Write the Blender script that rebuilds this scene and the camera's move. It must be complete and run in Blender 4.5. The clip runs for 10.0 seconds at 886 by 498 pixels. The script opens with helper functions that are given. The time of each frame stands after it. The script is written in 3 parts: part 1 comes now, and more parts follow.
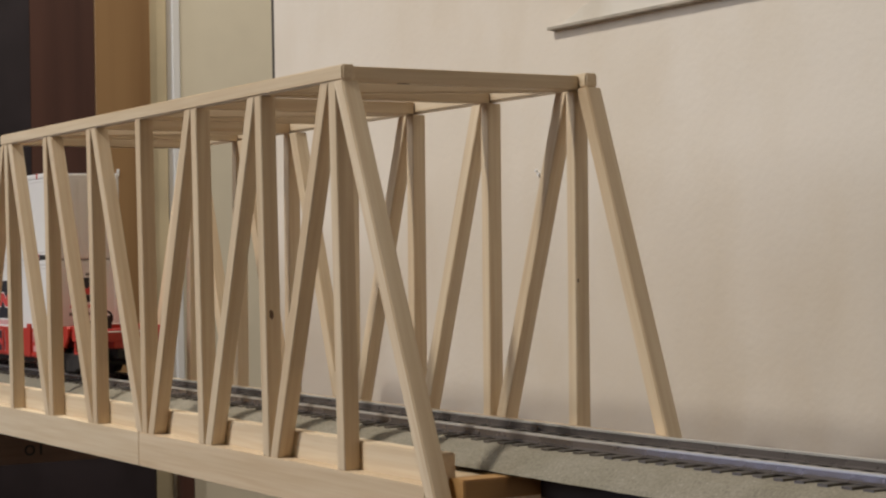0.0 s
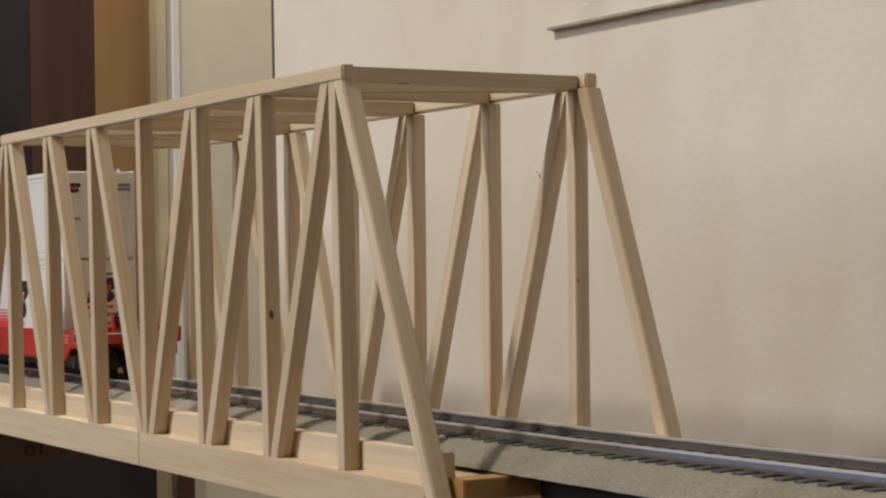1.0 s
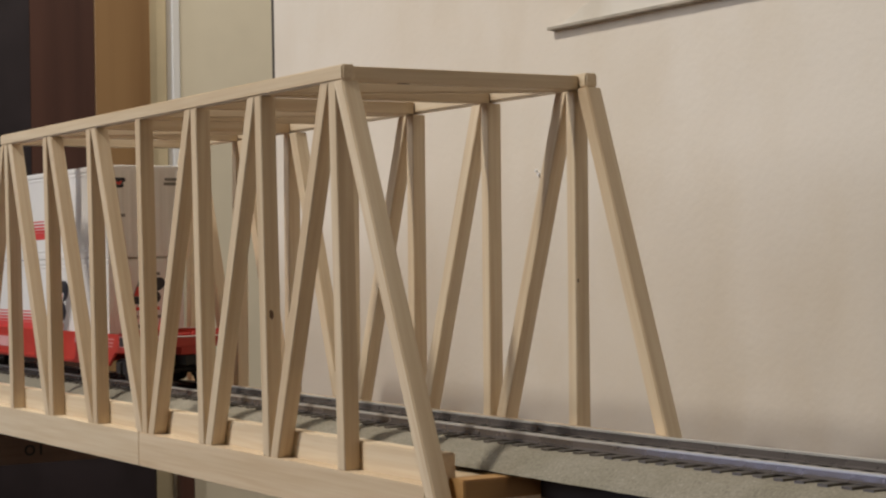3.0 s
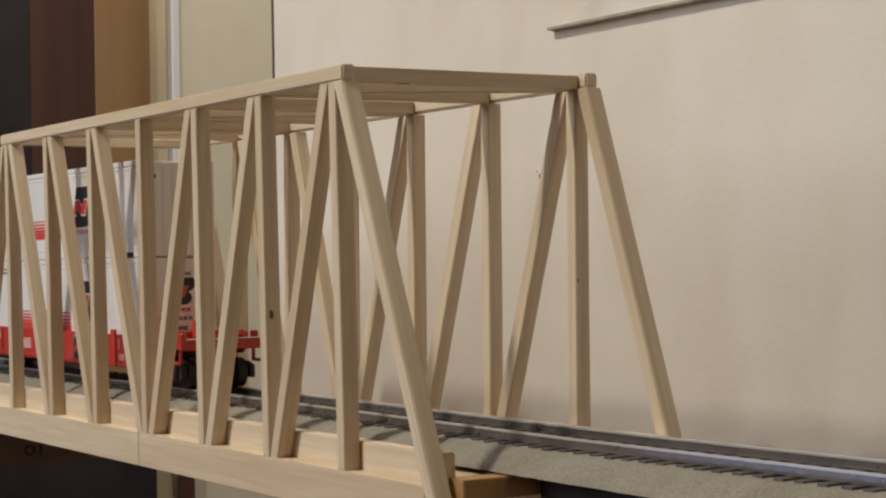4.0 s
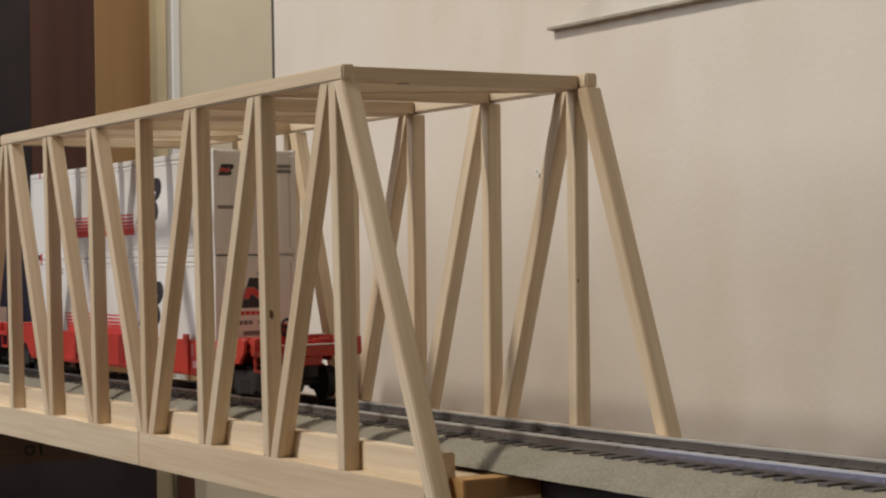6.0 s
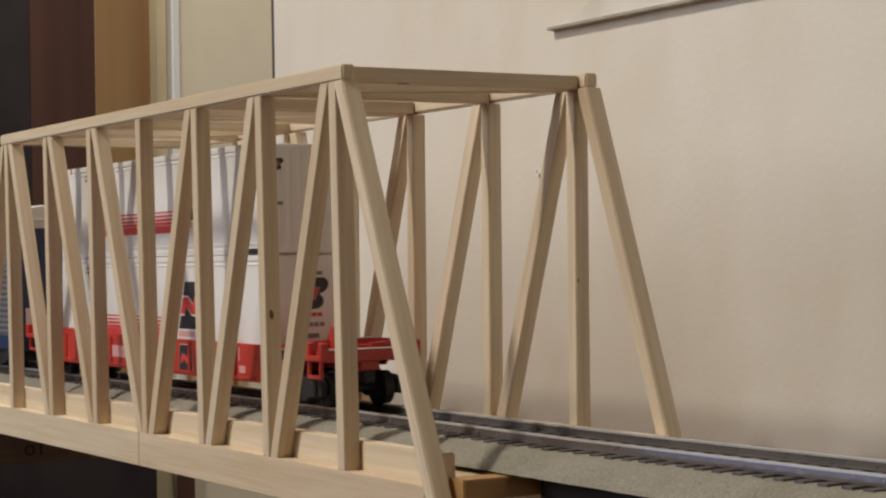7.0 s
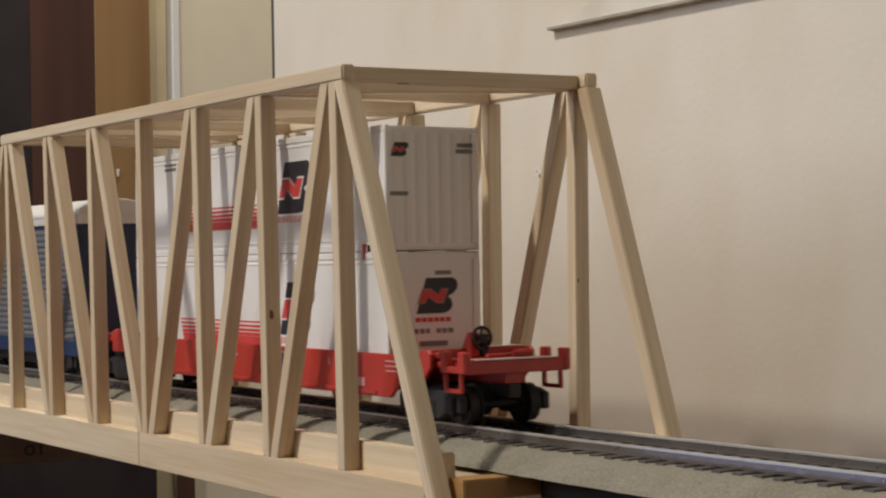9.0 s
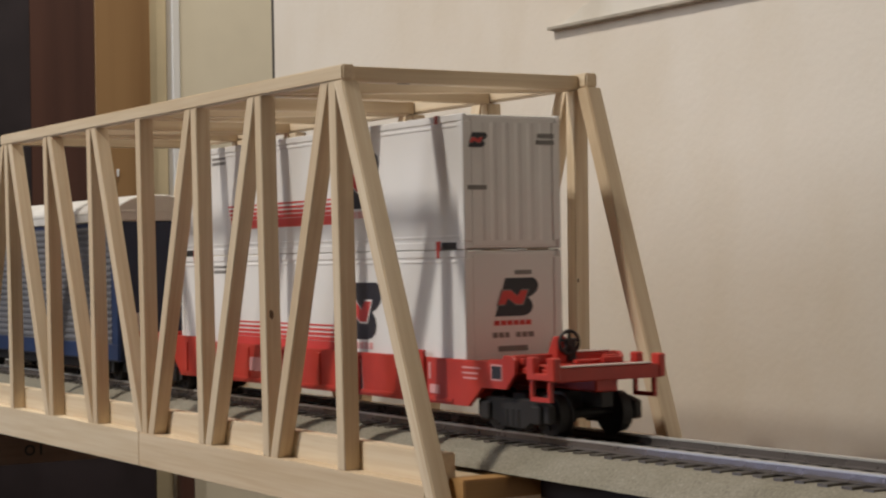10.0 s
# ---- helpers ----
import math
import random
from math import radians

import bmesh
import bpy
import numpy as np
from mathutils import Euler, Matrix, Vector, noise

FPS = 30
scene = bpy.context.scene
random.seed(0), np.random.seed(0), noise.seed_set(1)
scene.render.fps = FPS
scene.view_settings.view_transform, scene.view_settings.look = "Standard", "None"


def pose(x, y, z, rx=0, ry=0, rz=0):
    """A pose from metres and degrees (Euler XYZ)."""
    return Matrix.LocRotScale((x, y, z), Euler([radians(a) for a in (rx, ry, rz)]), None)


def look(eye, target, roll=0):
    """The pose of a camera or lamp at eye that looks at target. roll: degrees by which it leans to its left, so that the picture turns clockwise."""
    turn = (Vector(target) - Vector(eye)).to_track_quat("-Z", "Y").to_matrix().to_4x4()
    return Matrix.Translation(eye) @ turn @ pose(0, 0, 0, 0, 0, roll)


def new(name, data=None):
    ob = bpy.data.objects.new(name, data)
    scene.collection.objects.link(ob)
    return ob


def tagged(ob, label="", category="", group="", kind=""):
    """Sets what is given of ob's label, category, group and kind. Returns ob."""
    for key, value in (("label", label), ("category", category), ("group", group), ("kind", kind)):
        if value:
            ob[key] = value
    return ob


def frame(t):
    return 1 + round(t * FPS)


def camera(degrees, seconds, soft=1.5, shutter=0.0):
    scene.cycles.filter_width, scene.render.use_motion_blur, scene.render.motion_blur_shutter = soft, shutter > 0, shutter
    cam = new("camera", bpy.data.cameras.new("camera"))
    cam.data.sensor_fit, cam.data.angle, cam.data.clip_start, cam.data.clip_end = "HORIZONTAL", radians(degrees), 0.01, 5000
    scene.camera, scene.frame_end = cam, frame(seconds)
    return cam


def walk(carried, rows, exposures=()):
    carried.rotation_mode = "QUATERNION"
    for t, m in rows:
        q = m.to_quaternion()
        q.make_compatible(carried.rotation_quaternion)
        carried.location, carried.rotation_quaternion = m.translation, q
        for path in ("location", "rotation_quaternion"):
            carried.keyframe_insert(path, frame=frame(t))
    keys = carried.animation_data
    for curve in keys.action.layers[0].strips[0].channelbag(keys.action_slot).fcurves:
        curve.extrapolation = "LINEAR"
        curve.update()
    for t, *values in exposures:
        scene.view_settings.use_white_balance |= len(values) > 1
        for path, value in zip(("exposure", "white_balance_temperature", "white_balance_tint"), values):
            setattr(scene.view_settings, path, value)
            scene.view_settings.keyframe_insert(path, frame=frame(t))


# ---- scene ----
MM = 0.001
LENS = 26.742
EYE = Vector((0.40837, -0.21356, 0.05168))
AIM = Vector((-0.857371, 0.514675, 0.0049747))
cam = camera(LENS, 10.0, soft=2.2, shutter=0.9)
STAND = look(EYE, EYE + AIM, -0.98)
walk(cam, [(0.0, STAND), (10.0, STAND)], exposures=[(0.0, 0.0), (10.0, 0.0)])

# ---- world and light ----
world = bpy.data.worlds.new("sky")
scene.world = world
world.use_nodes = True
wn = world.node_tree.nodes
sky = wn.new("ShaderNodeTexSky")
sky.sky_type = "NISHITA"
sky.sun_disc = False
sky.sun_elevation, sky.sun_rotation = radians(20), radians(200)
world.node_tree.links.new(sky.outputs[0], wn["Background"].inputs[0])
wn["Background"].inputs[1].default_value = 0.08


def area_lamp(name, at, to, sx, sy, watts, colour, roll=0):
    data = bpy.data.lights.new(name, "AREA")
    data.shape, data.size, data.size_y, data.energy, data.color = "RECTANGLE", sx, sy, watts, colour
    ob = new(name, data)
    ob.matrix_world = look(at, to, roll)
    return ob


# a small tube lamp above the bench, daylight in the two windows, an added unseen fill over the room's far end
area_lamp("bench_lamp", (-0.24, -0.873, 1.285), (0.16, 0.158, -0.35), 0.055, 0.17, 16.3, (1.0, 0.93, 0.83))
area_lamp("window_daylight", (-0.95, -2.38, 1.15), (0.0, 0.0, 0.1), 1.1, 1.3, 17.5, (0.82, 0.89, 1.0))
area_lamp("window_daylight", (-1.62, -1.62, -0.28), (0.0, -0.6, -0.1), 0.55, 0.35, 1.5, (0.42, 0.55, 1.0))
area_lamp("far_fill", (-0.95, 0.55, 1.80), (-1.5, 0.6, 0.1), 0.3, 0.3, 26.0, (1.0, 0.93, 0.80))


# ---- materials ----
def mat(name, rough=0.6, metal=0.0):
    m = bpy.data.materials.new(name)
    m.use_nodes = True
    b = m.node_tree.nodes["Principled BSDF"]
    b.inputs["Roughness"].default_value, b.inputs["Metallic"].default_value = rough, metal
    return m, m.node_tree.nodes, m.node_tree.links, b


def noise_node(n, l, scale, stretch=(1, 1, 1), detail=5, coord="Object", shift=True):
    tc, mp, nz = n.new("ShaderNodeTexCoord"), n.new("ShaderNodeMapping"), n.new("ShaderNodeTexNoise")
    mp.inputs["Scale"].default_value = stretch
    nz.inputs["Scale"].default_value, nz.inputs["Detail"].default_value = scale, detail
    l.new(tc.outputs[coord], mp.inputs["Vector"])
    if shift:
        oi, mul = n.new("ShaderNodeObjectInfo"), n.new("ShaderNodeMath")
        mul.operation = "MULTIPLY"
        mul.inputs[1].default_value = 7.3
        l.new(oi.outputs["Random"], mul.inputs[0])
        l.new(mul.outputs[0], mp.inputs["Location"])
    l.new(mp.outputs[0], nz.inputs["Vector"])
    return nz.outputs["Fac"]


def ramp(n, l, fac, stops):
    r = n.new("ShaderNodeValToRGB")
    r.color_ramp.elements[0].position, r.color_ramp.elements[0].color = stops[0][0], (*stops[0][1], 1)
    r.color_ramp.elements[1].position, r.color_ramp.elements[1].color = stops[-1][0], (*stops[-1][1], 1)
    for p, c in stops[1:-1]:
        e = r.color_ramp.elements.new(p)
        e.color = (*c, 1)
    l.new(fac, r.inputs[0])
    return r.outputs[0]


def mix(n, l, a, b, fac, mode="MIX"):
    m = n.new("ShaderNodeMix")
    m.data_type, m.blend_type = "RGBA", mode
    for socket, v in ((m.inputs[0], fac), (m.inputs[6], a), (m.inputs[7], b)):
        if isinstance(v, (int, float)):
            socket.default_value = v
        elif isinstance(v, tuple):
            socket.default_value = (*v, 1)
        else:
            l.new(v, socket)
    return m.outputs[2]


def bump(n, l, b, height, strength, distance):
    k = n.new("ShaderNodeBump")
    k.inputs["Strength"].default_value, k.inputs["Distance"].default_value = strength, distance
    l.new(height, k.inputs["Height"])
    l.new(k.outputs[0], b.inputs["Normal"])


def wood(name, light, dark, rough=0.6, grain=900, along=0.03, knots=False):
    m, n, l, b = mat(name, rough)
    fine = noise_node(n, l, grain, (1, 1, along), 6)
    broad = noise_node(n, l, grain * 0.16, (1, 1, along * 1.5), 3)
    col = ramp(n, l, fine, [(0.3, dark), (0.62, light)])
    tone = ramp(n, l, broad, [(0.3, (0.84, 0.80, 0.74)), (0.7, (1.0, 1.0, 1.0))])
    col = mix(n, l, col, tone, 1.0, "MULTIPLY")
    oi = n.new("ShaderNodeObjectInfo")
    each = ramp(n, l, oi.outputs["Random"], [(0.0, (0.93, 0.88, 0.82)), (0.5, (0.98, 0.955, 0.92)), (1.0, (1.0, 0.99, 0.97))])
    col = mix(n, l, col, each, 1.0, "MULTIPLY")
    if knots:
        tc, mp, vo = n.new("ShaderNodeTexCoord"), n.new("ShaderNodeMapping"), n.new("ShaderNodeTexVoronoi")
        mul = n.new("ShaderNodeMath")
        mul.operation = "MULTIPLY"
        mul.inputs[1].default_value = 0.9
        mp.inputs["Scale"].default_value = (1, 1, 0.55)
        vo.inputs["Scale"].default_value = 38
        l.new(tc.outputs["Object"], mp.inputs["Vector"])
        l.new(oi.outputs["Random"], mul.inputs[0])
        l.new(mul.outputs[0], mp.inputs["Location"])
        l.new(mp.outputs[0], vo.inputs["Vector"])
        spot = ramp(n, l, vo.outputs["Distance"], [(0.02, (1, 1, 1)), (0.055, (0, 0, 0))])
        col = mix(n, l, col, (0.13, 0.065, 0.03), spot)
    l.new(col, b.inputs["Base Color"])
    bump(n, l, b, fine, 0.25, 0.0002)
    return m


def paint(name, colour, rough=0.5, vary=0.06, scale=60, metal=0.0, relief=0.0):
    m, n, l, b = mat(name, rough, metal)
    f = noise_node(n, l, scale, detail=6)
    lo = tuple(c * (1 - vary * 2.2) for c in colour)
    col = ramp(n, l, f, [(0.3, lo), (0.65, colour)])
    l.new(col, b.inputs["Base Color"])
    r = n.new("ShaderNodeMapRange")
    r.inputs[3].default_value, r.inputs[4].default_value = max(rough - 0.1, 0.05), min(rough + 0.12, 1)
    l.new(f, r.inputs[0])
    l.new(r.outputs[0], b.inputs["Roughness"])
    if relief:
        bump(n, l, b, noise_node(n, l, scale * 8, detail=4), 0.4, relief)
    return m


def plaster(name, colour, stain):
    m, n, l, b = mat(name, 0.85)
    big = noise_node(n, l, 5.0, detail=5, shift=False)
    mid = noise_node(n, l, 26.0, (1, 1, 0.6), 6, shift=False)
    fine = noise_node(n, l, 420.0, detail=4, shift=False)
    col = ramp(n, l, big, [(0.32, tuple(c * s for c, s in zip(colour, (0.92, 0.89, 0.84)))), (0.62, colour)])
    col = mix(n, l, col, ramp(n, l, mid, [(0.30, stain), (0.52, (1, 1, 1))]), 1.0, "MULTIPLY")
    l.new(col, b.inputs["Base Color"])
    mx = n.new("ShaderNodeMath")
    mx.operation = "MULTIPLY_ADD"
    mx.inputs[1].default_value = 0.25
    l.new(fine, mx.inputs[0])
    l.new(mid, mx.inputs[2])
    bump(n, l, b, mx.outputs[0], 0.35, 0.0012)
    return m


def ballast_mat():
    m, n, l, b = mat("grey_ballast_foam", 0.95)
    g = noise_node(n, l, 1500, detail=3, shift=False)
    broad = noise_node(n, l, 90, detail=4, shift=False)
    col = ramp(n, l, g, [(0.25, (0.205, 0.185, 0.145)), (0.48, (0.27, 0.245, 0.195)), (0.66, (0.31, 0.285, 0.23)), (0.82, (0.46, 0.43, 0.36))])
    col = mix(n, l, col, ramp(n, l, broad, [(0.3, (0.82, 0.82, 0.78)), (0.7, (1, 1, 1))]), 1.0, "MULTIPLY")
    l.new(col, b.inputs["Base Color"])
    bump(n, l, b, g, 0.7, 0.0004)
    return m


PINE = wood("pale_pine", (0.80, 0.69, 0.53), (0.72, 0.585, 0.415), 0.55, 900, 0.03)
PINE_KNOT = wood("knotty_pine", (0.785, 0.67, 0.505), (0.69, 0.55, 0.385), 0.55, 900, 0.03, True)
KNOT = paint("knot_wood", (0.17, 0.09, 0.045), 0.6, 0.3, 1500)
OLD_WOOD = wood("brown_shelf_wood", (0.155, 0.10, 0.072), (0.095, 0.06, 0.044), 0.6, 260, 0.04)
HONEY_WOOD = wood("honey_wood", (0.50, 0.30, 0.12), (0.40, 0.22, 0.08), 0.55, 300, 0.04)
PLASTER = plaster("cream_plaster", (0.765, 0.708, 0.632), (0.945, 0.925, 0.89))
SHELL = paint("room_paint", (0.10, 0.063, 0.035), 0.9, 0.03, 4)
CEIL = paint("ceiling_paint", (0.26, 0.21, 0.16), 0.9, 0.02, 4)
FLOOR = wood("floor_wood", (0.14, 0.075, 0.036), (0.09, 0.046, 0.022), 0.5, 60, 0.05)
BALLAST = ballast_mat()
TIE = paint("dark_tie_plastic", (0.10, 0.088, 0.076), 0.30, 0.15, 900)
RAIL_SIDE = paint("weathered_rail_side", (0.215, 0.19, 0.18), 0.26, 0.10, 80, 0.55)
RAIL = paint("nickel_silver_rail", (0.62, 0.61, 0.59), 0.32, 0.03, 60, 0.5)
WHITE = paint("white_plastic", (0.80, 0.79, 0.78), 0.42, 0.015, 40)
RED = paint("red_plastic", (0.52, 0.046, 0.032), 0.42, 0.09, 120)
RED_DECAL = paint("red_print", (0.62, 0.06, 0.055), 0.5, 0.02, 200)
BLACK_DECAL = paint("black_print", (0.022, 0.022, 0.03), 0.5, 0.02, 200)
GREY_DECAL = paint("grey_print", (0.22, 0.21, 0.20), 0.5, 0.05, 400)
PALE_RED = paint("faded_red_print", (0.70, 0.36, 0.36), 0.5, 0.05, 400)
PALE_DECAL = paint("pale_print", (0.72, 0.62, 0.58), 0.5, 0.05, 400)
BLACK = paint("black_plastic", (0.020, 0.018, 0.018), 0.65, 0.1, 300)
STEEL = paint("wheel_steel", (0.30, 0.29, 0.28), 0.35, 0.1, 400, 0.9)
NAVY = paint("navy_blue_plastic", (0.018, 0.032, 0.085), 0.45, 0.08, 100)
BLUE = paint("blue_print", (0.018, 0.040, 0.11), 0.45, 0.08, 100)
SILVER = paint("grey_silver_plastic", (0.165, 0.168, 0.185), 0.42, 0.08, 200)
ROOF = paint("pale_grey_roof", (0.72, 0.70, 0.67), 0.35, 0.04, 100)
REDBROWN = wood("dark_red_brown_wood", (0.105, 0.052, 0.042), (0.068, 0.034, 0.029), 0.45, 30, 0.04)
DOOR_BROWN = wood("golden_brown_wood", (0.35, 0.215, 0.105), (0.26, 0.15, 0.07), 0.5, 30, 0.05)
PANEL_GREY = paint("grey_beige_board", (0.74, 0.67, 0.53), 0.75, 0.04, 12)
PANEL_OLIVE = paint("olive_beige_board", (0.60, 0.50, 0.33), 0.75, 0.10, 14)
TRIM_WHITE = paint("white_trim_paint", (0.78, 0.77, 0.76), 0.5, 0.03, 20)
STRIP = paint("grey_brown_strip", (0.44, 0.39, 0.32), 0.8, 0.14, 90)
BOARD_WHITE = plaster("flaking_white_paint", (0.76, 0.73, 0.67), (0.84, 0.80, 0.74))
DARK = paint("stained_wood_and_shade", (0.025, 0.017, 0.021), 0.6, 0.15, 20)
DARK_EDGE = paint("dark_edge_strip", (0.07, 0.06, 0.05), 0.7, 0.1, 60)


# ---- mesh helpers; all sizes given in millimetres ----
def box_bm(x0, x1, y0, y1, z0, z1, bevel=0.0, bm=None, seg=1):
    own = bm is None
    bm = bm or bmesh.new()
    v = [bm.verts.new((x * MM, y * MM, z * MM)) for z in (z0, z1) for x, y in ((x0, y0), (x1, y0), (x1, y1), (x0, y1))]
    faces = [bm.faces.new([v[i] for i in f]) for f in ((3, 2, 1, 0), (4, 5, 6, 7), (0, 1, 5, 4), (1, 2, 6, 5), (2, 3, 7, 6), (3, 0, 4, 7))]
    if bevel:
        edges = list({e for f in faces for e in f.edges})
        bmesh.ops.bevel(bm, geom=edges, offset=bevel * MM, segments=seg, affect="EDGES")
    return bm


def prism_bm(outline, axis, a, b, bevel=0.0, bm=None):
    """A closed outline in the plane across axis, drawn out from a to b."""
    bm = bm or bmesh.new()

    def put(p, q, h):
        return {"x": (h, p, q), "y": (p, h, q), "z": (p, q, h)}[axis]
    lo = [bm.verts.new(Vector(put(p, q, a)) * MM) for p, q in outline]
    hi = [bm.verts.new(Vector(put(p, q, b)) * MM) for p, q in outline]
    k = len(outline)
    faces = [bm.faces.new(lo[::-1]), bm.faces.new(hi)] + [bm.faces.new((lo[i], lo[(i + 1) % k], hi[(i + 1) % k], hi[i])) for i in range(k)]
    bmesh.ops.recalc_face_normals(bm, faces=faces)
    if bevel:
        bmesh.ops.bevel(bm, geom=list({e for f in faces for e in f.edges}), offset=bevel * MM, segments=1, affect="EDGES")
    return bm


def disc_bm(axis, centre, radius, a, b, seg=24, bm=None, start=0.0):
    out = [(centre[0] + radius * math.cos(start + 2 * math.pi * i / seg), centre[1] + radius * math.sin(start + 2 * math.pi * i / seg)) for i in range(seg)]
    return prism_bm(out, axis, a, b, 0, bm)


def torus_bm(centre, radius, tube, seg=28, ring=8, bm=None):
    """A ring that faces along x."""
    bm = bm or bmesh.new()
    rows = []
    for i in range(seg):
        u = 2 * math.pi * i / seg
        row = []
        for j in range(ring):
            w = 2 * math.pi * j / ring
            r = radius + tube * math.cos(w)
            row.append(bm.verts.new(Vector((centre[0] + tube * math.sin(w), centre[1] + r * math.cos(u), centre[2] + r * math.sin(u))) * MM))
        rows.append(row)
    for i in range(seg):
        for j in range(ring):
            bm.faces.new((rows[i][j], rows[(i + 1) % seg][j], rows[(i + 1) % seg][(j + 1) % ring], rows[i][(j + 1) % ring]))
    return bm


def mesh_of(name, bm, material):
    me = bpy.data.meshes.new(name)
    bmesh.ops.recalc_face_normals(bm, faces=bm.faces)
    bm.to_mesh(me)
    bm.free()
    me.materials.append(material)
    return me


def part(name, bm, material, parent, label="", at=None):
    ob = new(name, mesh_of(name, bm, material))
    ob.parent = parent
    if at is not None:
        ob.matrix_basis = at
    return tagged(ob, label)


def thing(name, label, category, at=(0, 0, 0), group="", kind=""):
    ob = new(name)
    ob.empty_display_size = 0.01
    ob.location = Vector(at) * MM
    return tagged(ob, label, category, group, kind)


def solid(name, bm, material, label, category, kind="", group=""):
    return tagged(new(name, mesh_of(name, bm, material)), label, category, group, kind)


def lumber(name, corners, along, parent, material, bevel=0.22, label=""):
    """A stick from its eight corners (four below, four above, in mm); its own z runs along the grain."""
    z = Vector(along).normalized()
    x = Vector((0, 1, 0)).cross(z)
    if x.length < 0.01:
        x = Vector((1, 0, 0)).cross(z)
    x.normalize()
    y = z.cross(x)
    m = Matrix((x, y, z)).transposed().to_4x4()
    m.translation = Vector(corners[0]) * MM
    back = m.inverted()
    bm = bmesh.new()
    v = [bm.verts.new(back @ (Vector(c) * MM)) for c in corners]
    for f in ((3, 2, 1, 0), (4, 5, 6, 7), (0, 1, 5, 4), (1, 2, 6, 5), (2, 3, 7, 6), (3, 0, 4, 7)):
        bm.faces.new([v[i] for i in f])
    bmesh.ops.recalc_face_normals(bm, faces=bm.faces)
    if bevel:
        bmesh.ops.bevel(bm, geom=bm.edges[:], offset=bevel * MM, segments=2, affect="EDGES")
    return part(name, bm, material, parent, label, m)


# ---- the room ----
WALL_Y = 158.0
WALL_X0 = -356.4
FAR_X = -1600.0


def room():
    solid("wall_north", box_bm(WALL_X0, 2000, WALL_Y, WALL_Y + 90, -900, 1900), PLASTER, "cream plastered wall with faint stains behind the track", "wall", "structure")
    solid("trim", box_bm(WALL_X0 - 4.7, WALL_X0 - 0.1, WALL_Y + 1, WALL_Y + 93, -900, 1900), DARK_EDGE, "dark narrow strip at the end of the wall", "trim", "structure")
    solid("wall_recess", box_bm(FAR_X, 2000, 1600, 1690, -900, 1900), SHELL, "plain wall of the recess", "wall", "structure")
    bm = box_bm(FAR_X - 90, FAR_X - 40, -1340, 1600, -900, 1900)
    box_bm(FAR_X - 90, FAR_X - 40, -2400, -1900, -900, 1900, 0, bm)
    box_bm(FAR_X - 90, FAR_X - 40, -1900, -1340, -900, -460, 0, bm)
    box_bm(FAR_X - 90, FAR_X - 40, -1900, -1340, -100, 1900, 0, bm)
    solid("wall_west", bm, SHELL, "plain brown end wall of the room with a window", "wall", "structure")
    solid("wall_east", box_bm(2000, 2090, -2400, 1690, -900, 1900), SHELL, "plain painted wall", "wall", "structure")
    bm = box_bm(FAR_X - 90, -1500, -2490, -2400, -900, 1900)
    box_bm(-400, 2000, -2490, -2400, -900, 1900, 0, bm)
    box_bm(-1500, -400, -2490, -2400, -900, 500, 0, bm)
    box_bm(-1500, -400, -2490, -2400, 1800, 1900, 0, bm)
    solid("wall_south", bm, SHELL, "plain brown wall with a window", "wall", "structure")
    solid("floor", box_bm(FAR_X - 90, 2090, -2490, 1690, -960, -900), FLOOR, "brown wooden floor", "floor", "structure")
    solid("ceiling", box_bm(FAR_X - 90, 2090, -2490, 1690, 1900, 1960), CEIL, "white ceiling", "ceiling", "structure")


def far_end():
    """Boards and doors at the far end of the room."""
    x = FAR_X
    solid("dark_screen", box_bm(x - 36, x + 4.6, 0, 459.8, -900, 1900, 0.4), DARK, "black stained tall panel at the room's end", "panel")
    solid("dark_door", box_bm(x - 30, x + 4, 460, 534.9, -900, 1900, 0.4), REDBROWN, "dark red-brown wooden door leaf", "door")
    solid("door_frame", box_bm(x - 30, x + 6, 535.1, 600.5, -900, 1900, 0.6), DOOR_BROWN, "golden brown wooden door frame", "door frame")
    solid("door_catch", box_bm(x + 6.05, x + 9, 558.2, 560.6, 150.5, 159, 0.6), TRIM_WHITE, "small white catch screwed to the brown door frame", "catch")
    solid("bead_strip", box_bm(x - 30, x + 2, 600.9, 602.8, -900, 1900, 0.4), HONEY_WOOD, "pale thin wooden bead beside the door frame", "trim")
    solid("olive_board", box_bm(x - 30, x - 8, 603, 628, -900, 1900, 1.5), PANEL_OLIVE, "olive beige narrow board", "board")
    solid("white_strip", box_bm(x - 30, x + 6, 628.5, 638.7, -900, 1900, 1.5), TRIM_WHITE, "white painted narrow trim strip", "trim")
    solid("beige_panel", box_bm(x - 30, x, 639.3, 900, -900, 1900, 2), PANEL_GREY, "grey beige painted flat panel", "panel")
    solid("black_cabinet", box_bm(x + 8, x + 42, 0, 588, -900, -118, 4), DARK, "black low cabinet in the dark", "cabinet")
    solid("skirting_post", box_bm(x + 8, x + 22, 624, 642, -900, -128, 2), REDBROWN, "dark red-brown low post", "trim")


